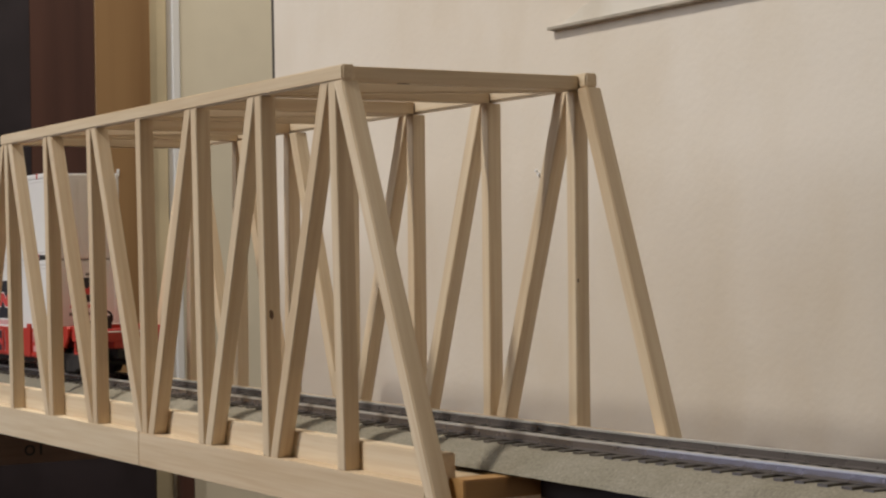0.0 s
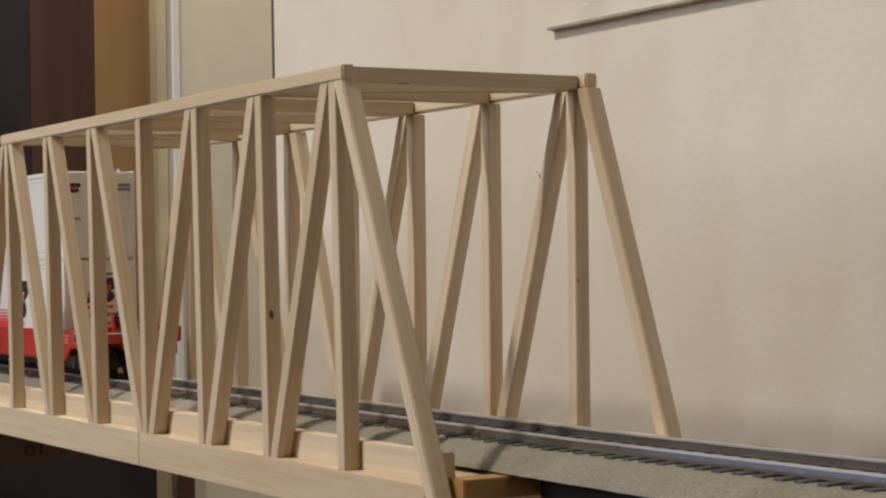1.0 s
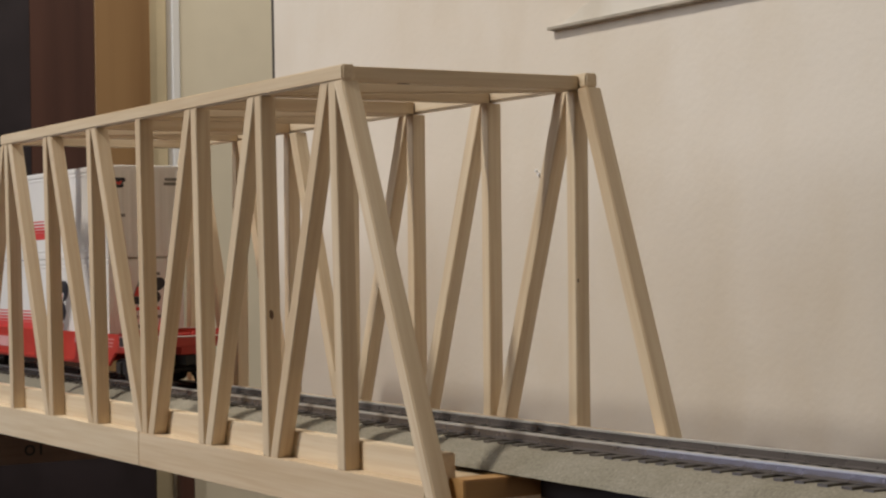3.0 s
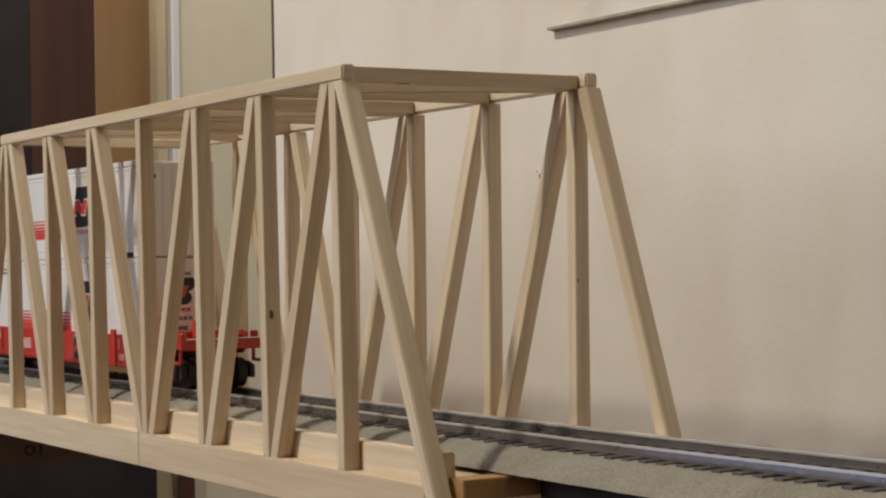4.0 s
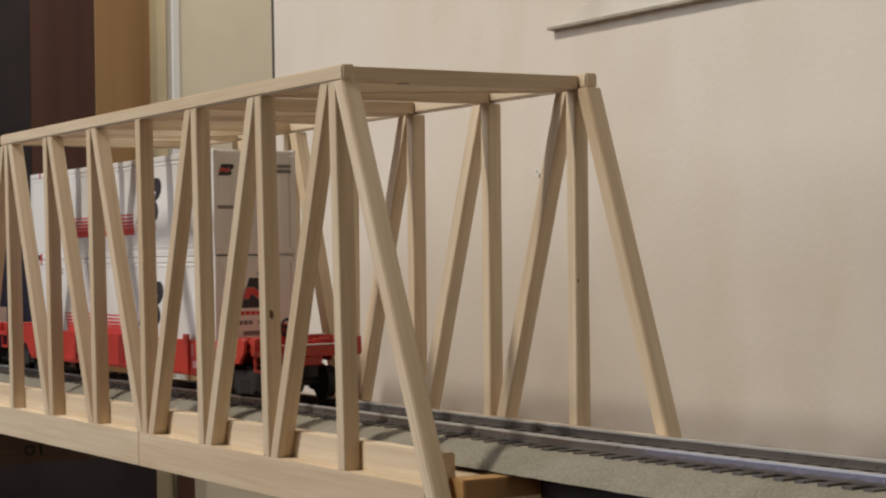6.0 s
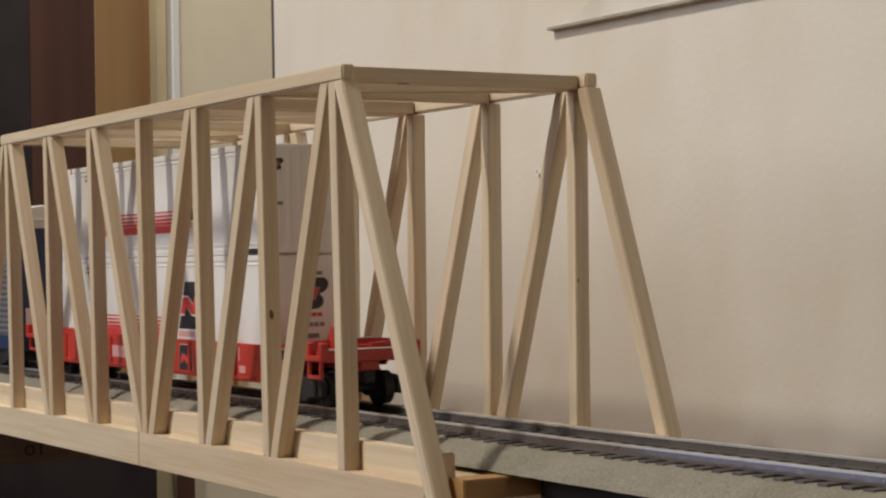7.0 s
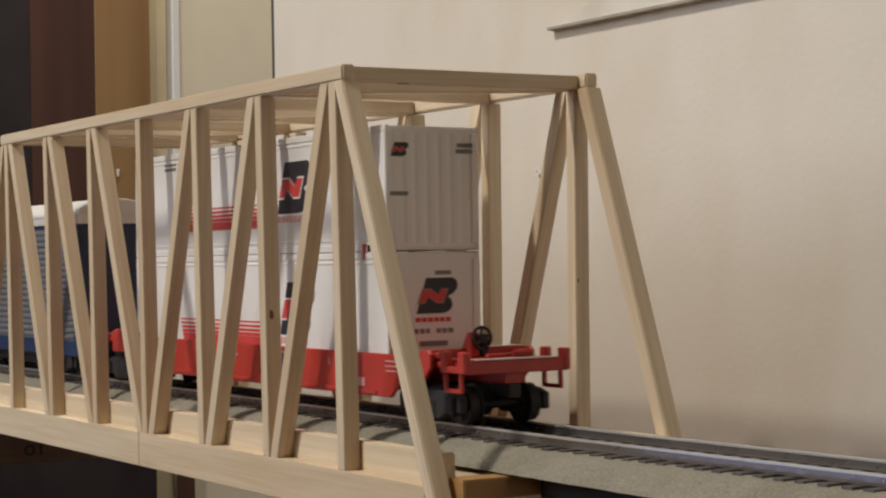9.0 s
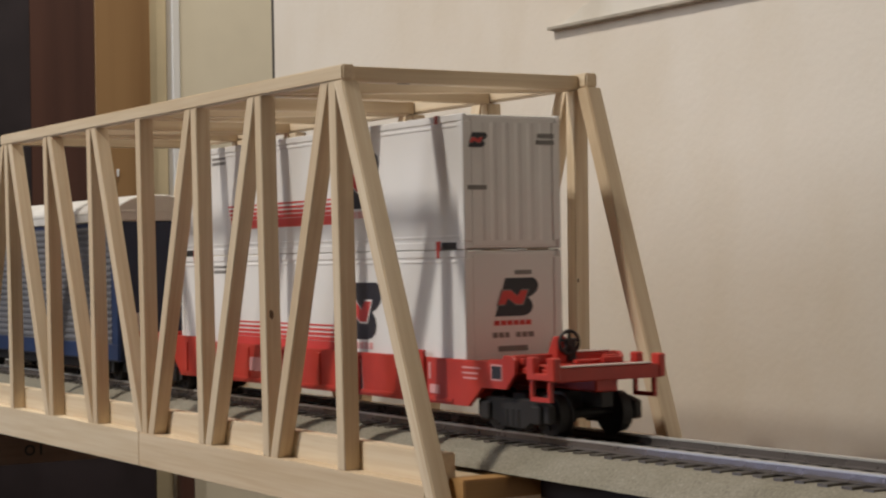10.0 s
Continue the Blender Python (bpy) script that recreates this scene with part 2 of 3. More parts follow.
def wall_ledge():
    """The thin ledge under a flaking white board, high on the wall."""
    t = thing("wall_ledge", "thin grey-white ledge under flaking white board on the wall", "ledge")
    x0 = -132.4
    rng = random.Random(9)
    top = [(x0 + 8 + 3.6 * i, 133.2 + 1.3 * i + rng.uniform(-0.5, 0.5)) for i in range(16)]
    out = [(x0 + 3, 132.1)] + top + [(700, 200), (700, 132.1)]
    part("board", prism_bm(out, "y", WALL_Y - 1.0, WALL_Y - 0.02, 0.1), BOARD_WHITE, t, "flaking white painted board")
    part("ledge_strip", box_bm(x0, 700, WALL_Y - 3.0, WALL_Y - 0.02, 130.8, 132.0, 0.2), STRIP, t, "thin grey strip")


def wall_nail():
    bm = disc_bm("y", (-143.0, 81.0), 0.8, WALL_Y - 0.7, WALL_Y + 2, 10)
    disc_bm("y", (-144.4, 82.3), 0.55, WALL_Y - 0.9, WALL_Y + 2, 8, bm)
    solid("wall_nail", bm, TRIM_WHITE, "small white plugged nail hole in the wall", "nail")


# ---- the truss bridge ----
P = 42.65
PW = 4.0
ZC, ZT = 95.5, 99.4
DEPTH = 3.84
POST_D = 4.5
W = 74.1
LEAN = 0.9
POSTS = [-P * i for i in range(7)]
MID = -P * 3 + PW / 2


def truss(bridge, far):
    def yy(y, z):
        y = y - LEAN * z / ZC
        return W - y if far else y

    def stick(name, xb, xt, wb, z0, z1, y0, y1, material, bevel=0.22):
        c = [(xb, yy(y0, z0), z0), (xb + wb, yy(y0, z0), z0), (xb + wb, yy(y1, z0), z0), (xb, yy(y1, z0), z0),
             (xt, yy(y0, z1), z1), (xt + wb, yy(y0, z1), z1), (xt + wb, yy(y1, z1), z1), (xt, yy(y1, z1), z1)]
        lumber(name, c, (xt - xb, 0, z1 - z0), bridge, material, bevel)

    def rail(name, x0, x1, z0, z1, y0, y1, material, bevel=0.3):
        c = [(x0, yy(y0, z0), z0), (x0, yy(y1, z0), z0), (x0, yy(y1, z1), z1), (x0, yy(y0, z1), z1),
             (x1, yy(y0, z0), z0), (x1, yy(y1, z0), z0), (x1, yy(y1, z1), z1), (x1, yy(y0, z1), z1)]
        lumber(name, c, (1, 0, 0), bridge, material, bevel)

    end = 8.3 if far else 7.9
    left = 2 * MID - end
    lift = 0.4 if far else 0.0
    rail("top_chord", left, end, ZC + lift, ZT + lift, 0, DEPTH, PINE, 0.45)
    rail("bottom_chord", 2 * MID - 42.5, -131.05, -10.4, 0, 0.0, POST_D, PINE, 0.2)
    rail("bottom_chord", -130.95, 42.5, -10.4, 0, 0.0, POST_D, PINE, 0.2)
    rail("deck_beam", 2 * MID - 42, 42, -10.4, 7.0, POST_D + 0.05, POST_D + 4.3, PINE, 0.25)
    for i, x in enumerate(POSTS):
        stick("post", x, x, PW, 0, ZC, 0.12, POST_D, PINE_KNOT if i in (2, 4) else PINE)
    wd = 5.0 if far else 4.5
    for i in range(3):
        stick("diagonal", POSTS[i + 1] + PW + 0.3, POSTS[i] - wd - 0.1, wd, 0, ZC, 0.2, POST_D - 0.1, PINE)
        j = 3 + i
        stick("diagonal", POSTS[j] - wd - 0.3, POSTS[j + 1] + PW + 0.1, wd, 0, ZC, 0.2, POST_D - 0.1, PINE)
    foot, head, wd = (44.4, 5.0, 4.7) if far else (46.0, 3.2, 4.5)
    stick("end_post", foot, head, wd, -10.8, ZC + lift, -0.1, POST_D + 0.1, PINE, 0.3)
    stick("end_post", 2 * MID - foot - wd, 2 * MID - head - wd, wd, -10.8, ZC, -0.1, POST_D + 0.1, PINE, 0.3)


def bridge():
    b = thing("truss_bridge", "pale pine stick truss bridge carrying a model railway track", "model bridge")
    truss(b, False)
    truss(b, True)
    y0, y1 = DEPTH - LEAN + 0.02, W - DEPTH + LEAN - 0.02
    for x in POSTS + [2 * MID - 5.0]:
        z0, z1 = ZC + 0.1, ZT - 0.15
        xa, xb = (0.4, 5.2) if x == 0 else (x - 0.8, x + PW)
        c = [(xa, y0, z0), (xb, y0, z0), (xb, y0, z1), (xa, y0, z1), (xa, y1, z0), (xb, y1, z0), (xb, y1, z1), (xa, y1, z1)]
        lumber("cross_beam", c, (0, 1, 0), b, PINE_KNOT, 0.25)
    # flat braces across the roof, from every second near post to the next far one
    for i in (5, 3, 1):
        xa, xb = POSTS[i] + 5, POSTS[i - 1] - 1.5
        z0, z1 = ZC + 0.2, ZT - 0.3
        wd = 5.0
        c = [(xa, y0, z0), (xa + wd, y0, z0), (xa + wd, y0, z1), (xa, y0, z1), (xb - wd, y1, z0), (xb, y1, z0), (xb, y1, z1), (xb - wd, y1, z1)]
        lumber("roof_brace", c, (xb - wd - xa, y1 - y0, 0), b, PINE, 0.2)
    # knots that stand dark in the pale sticks: on the faces towards x, then on an underside
    for x, y, z, r in ((POSTS[1] + PW, 1.4, 37.6, 1.0), (PW, W - 3.4, 45.2, 0.42)):
        out = [(y + r * 0.62 * math.cos(a * 0.5236) * (1 + 0.22 * math.sin(3 * a)), z + r * 1.3 * math.sin(a * 0.5236) * (1 + 0.2 * math.cos(5 * a))) for a in range(12)]
        part("knot", prism_bm(out, "x", x - 0.2, x + 0.03), KNOT, b, "dark brown knot")
    out = [(3.0 + 1.2 * math.cos(a * 0.5236), 19.0 + 2.0 * math.sin(a * 0.5236)) for a in range(12)]
    part("knot", prism_bm(out, "z", ZC + 0.07, ZC + 0.3), KNOT, b, "dark brown knot")
    c0, c1 = 2 * MID - 42, 42
    ya, yb = POST_D + 4.4, W - POST_D - 4.4
    c = [(c0, ya, -6), (c0, yb, -6), (c0, yb, 0.6), (c0, ya, 0.6), (c1, ya, -6), (c1, yb, -6), (c1, yb, 0.6), (c1, ya, 0.6)]
    lumber("deck", c, (1, 0, 0), b, PINE, 0.2)


def supports():
    t = thing("support_beam", "honey brown wooden cross beam under the bridge end", "beam", group="support beams")
    c = [(38, 6, -3.3), (50, 6, -3.3), (50, 6, 1.5), (38, 6, 1.5), (38, 56, -3.3), (50, 56, -3.3), (50, 56, 1.5), (38, 56, 1.5)]
    c = [(x if x > 45 else 43.0, y, z) for x, y, z in c]
    lumber("timber", c, (0, 1, 0), t, HONEY_WOOD, 0.3)
    t = thing("support_beam", "dark brown wooden cross beam below the bridge", "beam", group="support beams")
    c = [(-300, 1.0, -23), (-275, 1.0, -23), (-275, 1.0, -11.2), (-300, 1.0, -11.2), (-300, 73, -23), (-275, 73, -23), (-275, 73, -11.2), (-300, 73, -11.2)]
    lumber("timber", c, (0, 1, 0), t, OLD_WOOD, 0.4)
    part("mark", torus_bm((-275.0, 13.6, -18.0), 1.7, 0.4), BLACK, t, "dark round stamped mark")
    part("mark", box_bm(-275.1, -274.8, 17.4, 18.3, -20.0, -16.0), BLACK, t, "dark stamped stroke")
    # this board's black colour stands in for the shaded space under the track
    s = solid("shelf_board", box_bm(51, 900, 26, 60, -4, 1.9, 0.3), DARK, "board carrying the track beyond the bridge, coloured black for the shade below", "shelf")
    s = solid("shelf_board", box_bm(-1000, -300.5, 26, 60, -4, 1.9, 0.3), DARK, "dark board carrying the track before the bridge", "shelf")


# ---- the track ----
TRACK_Y = 41.3
SAG = 0.6
GROW = 1.017
TX0, TX1 = -1000.0, 900.0


def rise(x):
    """The track lies level on the bridge and climbs a little beyond it, to the right (mm)."""
    return min(max(x - 55.0, 0.0), 120.0) * 0.0075


def rail_bm(outline):
    """An outline across the track, drawn along it over the rise."""
    bm = bmesh.new()
    rows = [[bm.verts.new(Vector((x, y, z + rise(x))) * MM) for y, z in outline] for x in (TX0, 55.0, 175.0, TX1)]
    k = len(outline)
    for a, c in zip(rows, rows[1:]):
        for i in range(k):
            bm.faces.new((a[i], a[(i + 1) % k], c[(i + 1) % k], c[i]))
    bm.faces.new(rows[0])
    bm.faces.new(rows[-1])
    return bm


def track():
    rng = random.Random(4)
    bm = bmesh.new()
    xs = [TX0 + 4.0 * i for i in range(int((TX1 - TX0) / 4.0) + 1)]
    prof = [(-23.0, 1.95), (-22.2, 2.6), (-19.8, 4.2), (-17.8, 5.6), (-15.4, 6.62), (-13.2, 6.95), (0, 6.95), (13.2, 6.95), (15.4, 6.62), (17.8, 5.6), (19.8, 4.2), (22.2, 2.6), (23.0, 1.95)]
    rows = []
    for x in xs:
        rows.append([bm.verts.new(Vector((x, TRACK_Y + y + rng.uniform(-0.25, 0.25), z + ((rise(x) + rng.uniform(-0.15, 0.15)) if 0 < k < 12 else 0))) * MM) for k, (y, z) in enumerate(prof)])
    for a, c in zip(rows, rows[1:]):
        for k in range(len(prof) - 1):
            bm.faces.new((a[k], c[k], c[k + 1], a[k + 1]))
        bm.faces.new((a[0], a[-1], c[-1], c[0]))
    bm.faces.new(rows[0])
    bm.faces.new(rows[-1])
    solid("ballast_bed", bm, BALLAST, "grey granular ballast bed with sloping shoulders", "ballast", "structure")
    t = thing("railway_track", "nickel silver model railway track on dark ties", "model track")
    for side in (-1, 1):
        y = TRACK_Y + side * 8.8
        web = [(y - 1.2, 7.44), (y + 1.2, 7.44), (y + 1.2, 7.67), (y + 0.3, 7.87), (y + 0.3, 9.15), (y - 0.3, 9.15), (y - 0.3, 7.87), (y - 1.2, 7.67)]
        r = part("rail", rail_bm(web), RAIL_SIDE, t, "weathered rail")
        head = [(y - 0.5, 9.16), (y + 0.5, 9.16), (y + 0.5, 9.6), (y + 0.35, 9.7), (y - 0.35, 9.7), (y - 0.5, 9.6)]
        part("rail_head", rail_bm(head), RAIL, r, "bright worn rail head")
    tie = mesh_of("tie", box_bm(-1.5, 1.5, -13.7, 13.7, 6.0, 7.43, 0.12), TIE)
    pitch = 6.2
    for i in range(int((TX1 - TX0) / pitch)):
        x = TX0 + 3 + pitch * i
        if -420 < x < 260:
            ob = new("tie", tie)
            ob.parent = t
            ob.matrix_basis = pose(x * MM, (TRACK_Y + rng.uniform(-0.3, 0.3)) * MM, rise(x) * MM, 0, 0, rng.uniform(-0.8, 0.8))
    bm = bmesh.new()
    for i in range(int((TX1 - TX0) / pitch)):
        x = TX0 + 3 + pitch * i
        if not -420 < x < 260:
            box_bm(x - 1.5, x + 1.5, TRACK_Y - 13.7, TRACK_Y + 13.7, 6.0 + rise(x), 7.42 + rise(x), 0, bm)
    tagged(part("far_ties", bm, TIE, t), kind="stuff")
    # rail joints
    for x in (12.1,):
        for side in (-1, 1):
            y = TRACK_Y + side * 8.8
            part("rail_joiner", box_bm(x - 3, x + 3, y - 0.75, y + 0.75, 7.6, 8.6, 0.15), RAIL_SIDE, t, "metal rail joiner")


# ---- the train; x from the front end of the containers, y from the track's middle, z from the room's zero ----
CL, CW, CH = 174.0, 28.5, 33.2
Z_LOW, Z_UP = 20.4, 53.65


def car_root(name, label, category):
    ob = thing(name, label, category, (0, TRACK_Y, 0))
    ob.scale = (GROW, GROW, GROW)
    return ob


def decal_y(parent, name, outline, material, label, y=-CW / 2, lift=0.06):
    return part(name, prism_bm(outline, "y", y - lift, y + 0.3), material, parent, label)


def decal_x(parent, name, outline, material, label, x=0.0, lift=0.06):
    return part(name, prism_bm(outline, "x", x - 0.3, x + lift), material, parent, label)


def rect(a, b, c, d, slant=0.0):
    return [(a, c), (b, c), (b + slant, d), (a + slant, d)]


BLOCK = ((0, 0), (0.62, 0), (0.74, 0.03), (0.83, 0.11), (0.87, 0.24), (0.84, 0.38), (0.76, 0.48), (0.88, 0.55), (0.97, 0.66), (1.0, 0.8), (0.97, 0.92), (0.88, 1), (0.24, 1))
ZIGZAG = ((0.06, 0.31), (0.22, 0.31), (0.30, 0.47), (0.47, 0.31), (0.63, 0.31), (0.75, 0.67), (0.59, 0.67), (0.51, 0.52), (0.36, 0.67), (0.17, 0.67))


def badge_shapes(x, z, w, h, k=1.0):
    """A slanted block with a notched rounded side, a zigzag band across it and that band's wider edging; k is -1 where the axis runs the other way."""
    def at(points, grow=1.0):
        return [(x + k * w * (0.41 + (p - 0.41) * grow), z + h * (0.49 + (q - 0.49) * (2 * grow - 1))) for p, q in points]
    return at(BLOCK), at(ZIGZAG, 1.09), at(ZIGZAG)


def container(z, upper):
    name = "container"
    label = "white shipping container with red stripes stacked on another" if upper else "white shipping container seated in the red well car"
    t = car_root(name, label, "container")
    h = CW / 2
    part("body", box_bm(-CL + 0.3, -0.3, -h + 0.25, h - 0.25, z + 0.3, z + CH - 0.3, 0.2), WHITE, t)
    for side in (-1, 1):
        ya, yb = sorted((side * h, side * (h - 1.2)))
        part("top_rail", box_bm(-CL, 0, ya, yb, z + CH - 1.9, z + CH - 0.05, 0.2), WHITE, t)
        part("bottom_rail", box_bm(-CL, 0, ya, yb, z + 0.08, z + 2.0, 0.2), WHITE, t)
        ya, yb = sorted((side * (h - 0.08), side * (h - 1.0)))
        part("side_rib", box_bm(-CL + 0.5, -0.5, ya, yb, z + CH - 3.2, z + CH - 2.5, 0.12), WHITE, t)
        part("side_rib", box_bm(-CL + 0.5, -0.5, ya, yb, z + 2.9, z + 3.6, 0.12), WHITE, t)
        for x0, x1 in ((-CL, -CL + 2.6), (-2.6, 0)):
            ya, yb = sorted((side * (h + 0.02), side * (h - 2.4)))
            part("corner_post", box_bm(x0, x1, ya, yb, z + 2.0, z + CH - 1.9, 0.2), WHITE, t)
    # ends
    if upper:
        for i in range(5):
            y = -7.2 + i * 3.6
            part("door_rib", prism_bm([(-0.19, y - 1.6), (-0.06, y - 0.7), (-0.06, y + 0.7), (-0.19, y + 1.6)], "z", z + 2.2, z + CH - 2.2), WHITE, t)
    part("end_panel", box_bm(-CL + 0.15, -0.18, -h + 2.5, h - 2.5, z + 0.9, z + CH - 0.9, 0.1), WHITE, t)
    # printing on the side
    if upper:
        bz, bh = 11.55, 14.7
        badge_x = -64.7
    else:
        bz, bh = 10.1, 15.1
        badge_x = -64.3
    bw = 22.4
    for side, k in ((-1, 1.0), (1, -1.0)):
        y = side * (h - 0.25)
        cx = badge_x if side < 0 else -CL - badge_x
        args = dict(y=y)
        block, edging, band = badge_shapes(cx, z + bz, bw, bh, k)
        for nm, out, m, lab, up in (("badge", block, BLACK_DECAL, "black slanted badge", 0.10), ("badge_edging", edging, WHITE, "white edging", 0.13), ("badge_band", band, RED_DECAL, "red zigzag band", 0.16)):
            decal_y(t, nm, out, m, lab, y=y, lift=up if side < 0 else -0.3 - up)
        args["lift"] = 0.10 if side < 0 else -0.40
        for c0, c1 in ((0.0, 2.1), (2.7, 4.6), (5.2, 7.2), (7.8, 9.6), (10.2, 12.2), (12.8, 14.6), (15.2, 17.2)):
            decal_y(t, "caption_bar", rect(min(cx + k * c0, cx + k * c1), max(cx + k * c0, cx + k * c1), z + bz - 2.5, z + bz - 0.7), PALE_RED, "pale red caption bar", **args)
        zb = z + (8.9 if upper else 7.6)
        for i in range(6):
            hh = 0.5 + 0.17 * i
            top = zb + 6.0 - i * 1.15
            lo, hi = (-137.0, -67.8)
            if side > 0:
                lo, hi = -CL - hi, -CL - lo
            decal_y(t, "stripe", rect(lo + i * 0.5, hi + i * 0.2, top - hh, top), RED_DECAL, "red stripe", **args)
        for x0, x1, z0, z1 in ((-CL + 25.5, -CL + 35, 29.4, 30.3), (-CL + 25.5, -CL + 35, 27.8, 28.7)):
            decal_y(t, "side_mark", rect(x0, x1, z + z0, z + z1), GREY_DECAL, "small grey marking", **args)
    for x in (-CL + 3.5, -10.5):
        part("lock_plate", box_bm(x, x + 7.0, -h - 0.12, -h + 0.5, z + 0.15, z + 1.9, 0.05), BLACK, t, "black lock plate")
        part("clamp", box_bm(x - 2.6 if x > -50 else x + 7.2, x - 0.6 if x > -50 else x + 9.2, -h - 0.2, -h + 0.6, z - 0.2, z + 2.2, 0.15), RED, t, "red clamp")
        part("clamp", box_bm(x - 2.6 if x > -50 else x + 7.2, x - 1.2 if x > -50 else x + 8.6, -h - 0.15, -h + 0.6, z + CH - 1.9, z + CH + 0.1, 0.1), RED, t, "red clamp")
    # printing on the end
    if upper:
        e = 0.02
        spot = (-12.7, z + 24.9, 5.5, 3.6)
        for y0, y1, z0, z1 in ((7.6, 12.4, 27.4, 28.5), (7.2, 12.4, 25.8, 26.9), (-13.0, -7.6, 14.6, 15.7)):
            decal_x(t, "end_mark", rect(y0, y1, z + z0, z + z1), GREY_DECAL, "small grey marking", e, 0.08)
    else:
        e = -0.18
        spot = (-5.6, z + 16.8, 12.8, 9.4)
        for y0, y1 in ((-5.9, -4.3), (-4.0, -2.4), (-2.1, -0.6), (-0.3, 1.2), (1.5, 3.0), (3.3, 4.9)):
            decal_x(t, "end_caption", rect(y0, y1, z + 14.6, z + 15.8), RED_DECAL, "faded red caption bar", e, 0.08)
        for y0, y1, z0, z1 in ((0.3, 5.2, 27.0, 28.1), (-6.4, -5.0, 11.6, 12.9), (-4.6, -3.2, 11.6, 12.9), (-2.8, -1.6, 11.6, 12.9), (0.4, 1.8, 11.6, 12.9), (2.2, 3.6, 11.6, 12.9), (4.0, 5.6, 11.6, 12.9), (-4.8, 3.8, 8.2, 9.6)):
            decal_x(t, "end_mark", rect(y0, y1, z + z0, z + z1), GREY_DECAL, "grey marking bar", e, 0.08)
    for nm, out, m, lab, up in zip(("end_badge", "end_badge_edging", "end_badge_band"), badge_shapes(*spot), (BLACK_DECAL, GREY_DECAL, RED_DECAL), ("black slanted badge", "grey edging", "red zigzag band"), (0.08, 0.11, 0.14)):
        decal_x(t, nm, out, m, lab, e, up)
    return t


WHEEL_R = 4.8
AXLE_Z = 11.0 - SAG + WHEEL_R
FLOOR_Z = -0.88
SPINNERS = []


def truck(parent, cx, name="truck"):
    """Two wheelsets in black side frames with springs and journal boxes."""
    zax = AXLE_Z
    bm = bmesh.new()
    for side in (-1, 1):
        y0, y1 = sorted((side * 11.2, side * 13.2))
        out = [(cx - 15, zax - 1.6), (cx - 8, zax - 1.8), (cx - 5, zax - 3.4), (cx + 5, zax - 3.4), (cx + 8, zax - 1.8), (cx + 15, zax - 1.6), (cx + 15, zax + 2.4), (cx + 11, zax + 3.6), (cx - 11, zax + 3.6), (cx - 15, zax + 2.4)]
        prism_bm(out, "y", y0, y1, 0.25, bm)
        for dx in (-10.8, 10.8):
            ya, yb = sorted((side * 13.0, side * 14.2))
            box_bm(cx + dx - 2, cx + dx + 2, ya, yb, zax - 2, zax + 2.4, 0.4, bm)
        for dx in (-2.4, 0, 2.4):
            disc_bm("z", (cx + dx, side * 12.6), 1.1, zax - 3.0, zax + 1.0, 10, bm)
    box_bm(cx - 3, cx + 3, -11.2, 11.2, zax - 1.5, zax + 5.0, 0.3, bm)
    tr = part(name, bm, BLACK, parent, "black truck frame")
    for dx in (-10.8, 10.8):
        bm = disc_bm("y", (0, 0), 1.1, -10.8, 10.8, 12)
        for side in (-1, 1):
            y0, y1 = sorted((side * 7.4, side * 10.2))
            disc_bm("y", (0, 0), WHEEL_R, y0, y1, 28, bm)
            y0, y1 = sorted((side * 6.9, side * 7.4))
            disc_bm("y", (0, 0), WHEEL_R + 0.7, y0, y1, 28, bm)
            y0, y1 = sorted((side * 10.2, side * 10.5))
            disc_bm("y", (0, 0), 1.9, y0, y1, 12, bm)
            for a in range(4):
                u = a * math.pi / 2
                disc_bm("y", (3.0 * math.cos(u), 3.0 * math.sin(u)), 0.6, y0, y1, 8, bm)
        ws = part("wheelset", bm, BLACK, tr, "blackened wheels on an axle", pose((cx + dx) * MM, 0, zax * MM))
        SPINNERS.append((ws, cx + dx, zax))
    return tr


def step(parent, x, y, z0, z1, wide, along):
    """A square stirrup step hanging under a corner."""
    bm = bmesh.new()
    t = 1.0
    for a, b, c, d in ((0, t, z0, z1), (wide - t, wide, z0, z1), (0, wide, z0, z0 + t)):
        if along == "x":
            box_bm(x + a, x + b, y - 0.5, y + 0.5, c, d, 0.1, bm)
        else:
            box_bm(x - 0.5, x + 0.5, y + a, y + b, c, d, 0.1, bm)
    part("stirrup_step", bm, RED, parent, "red stirrup step")


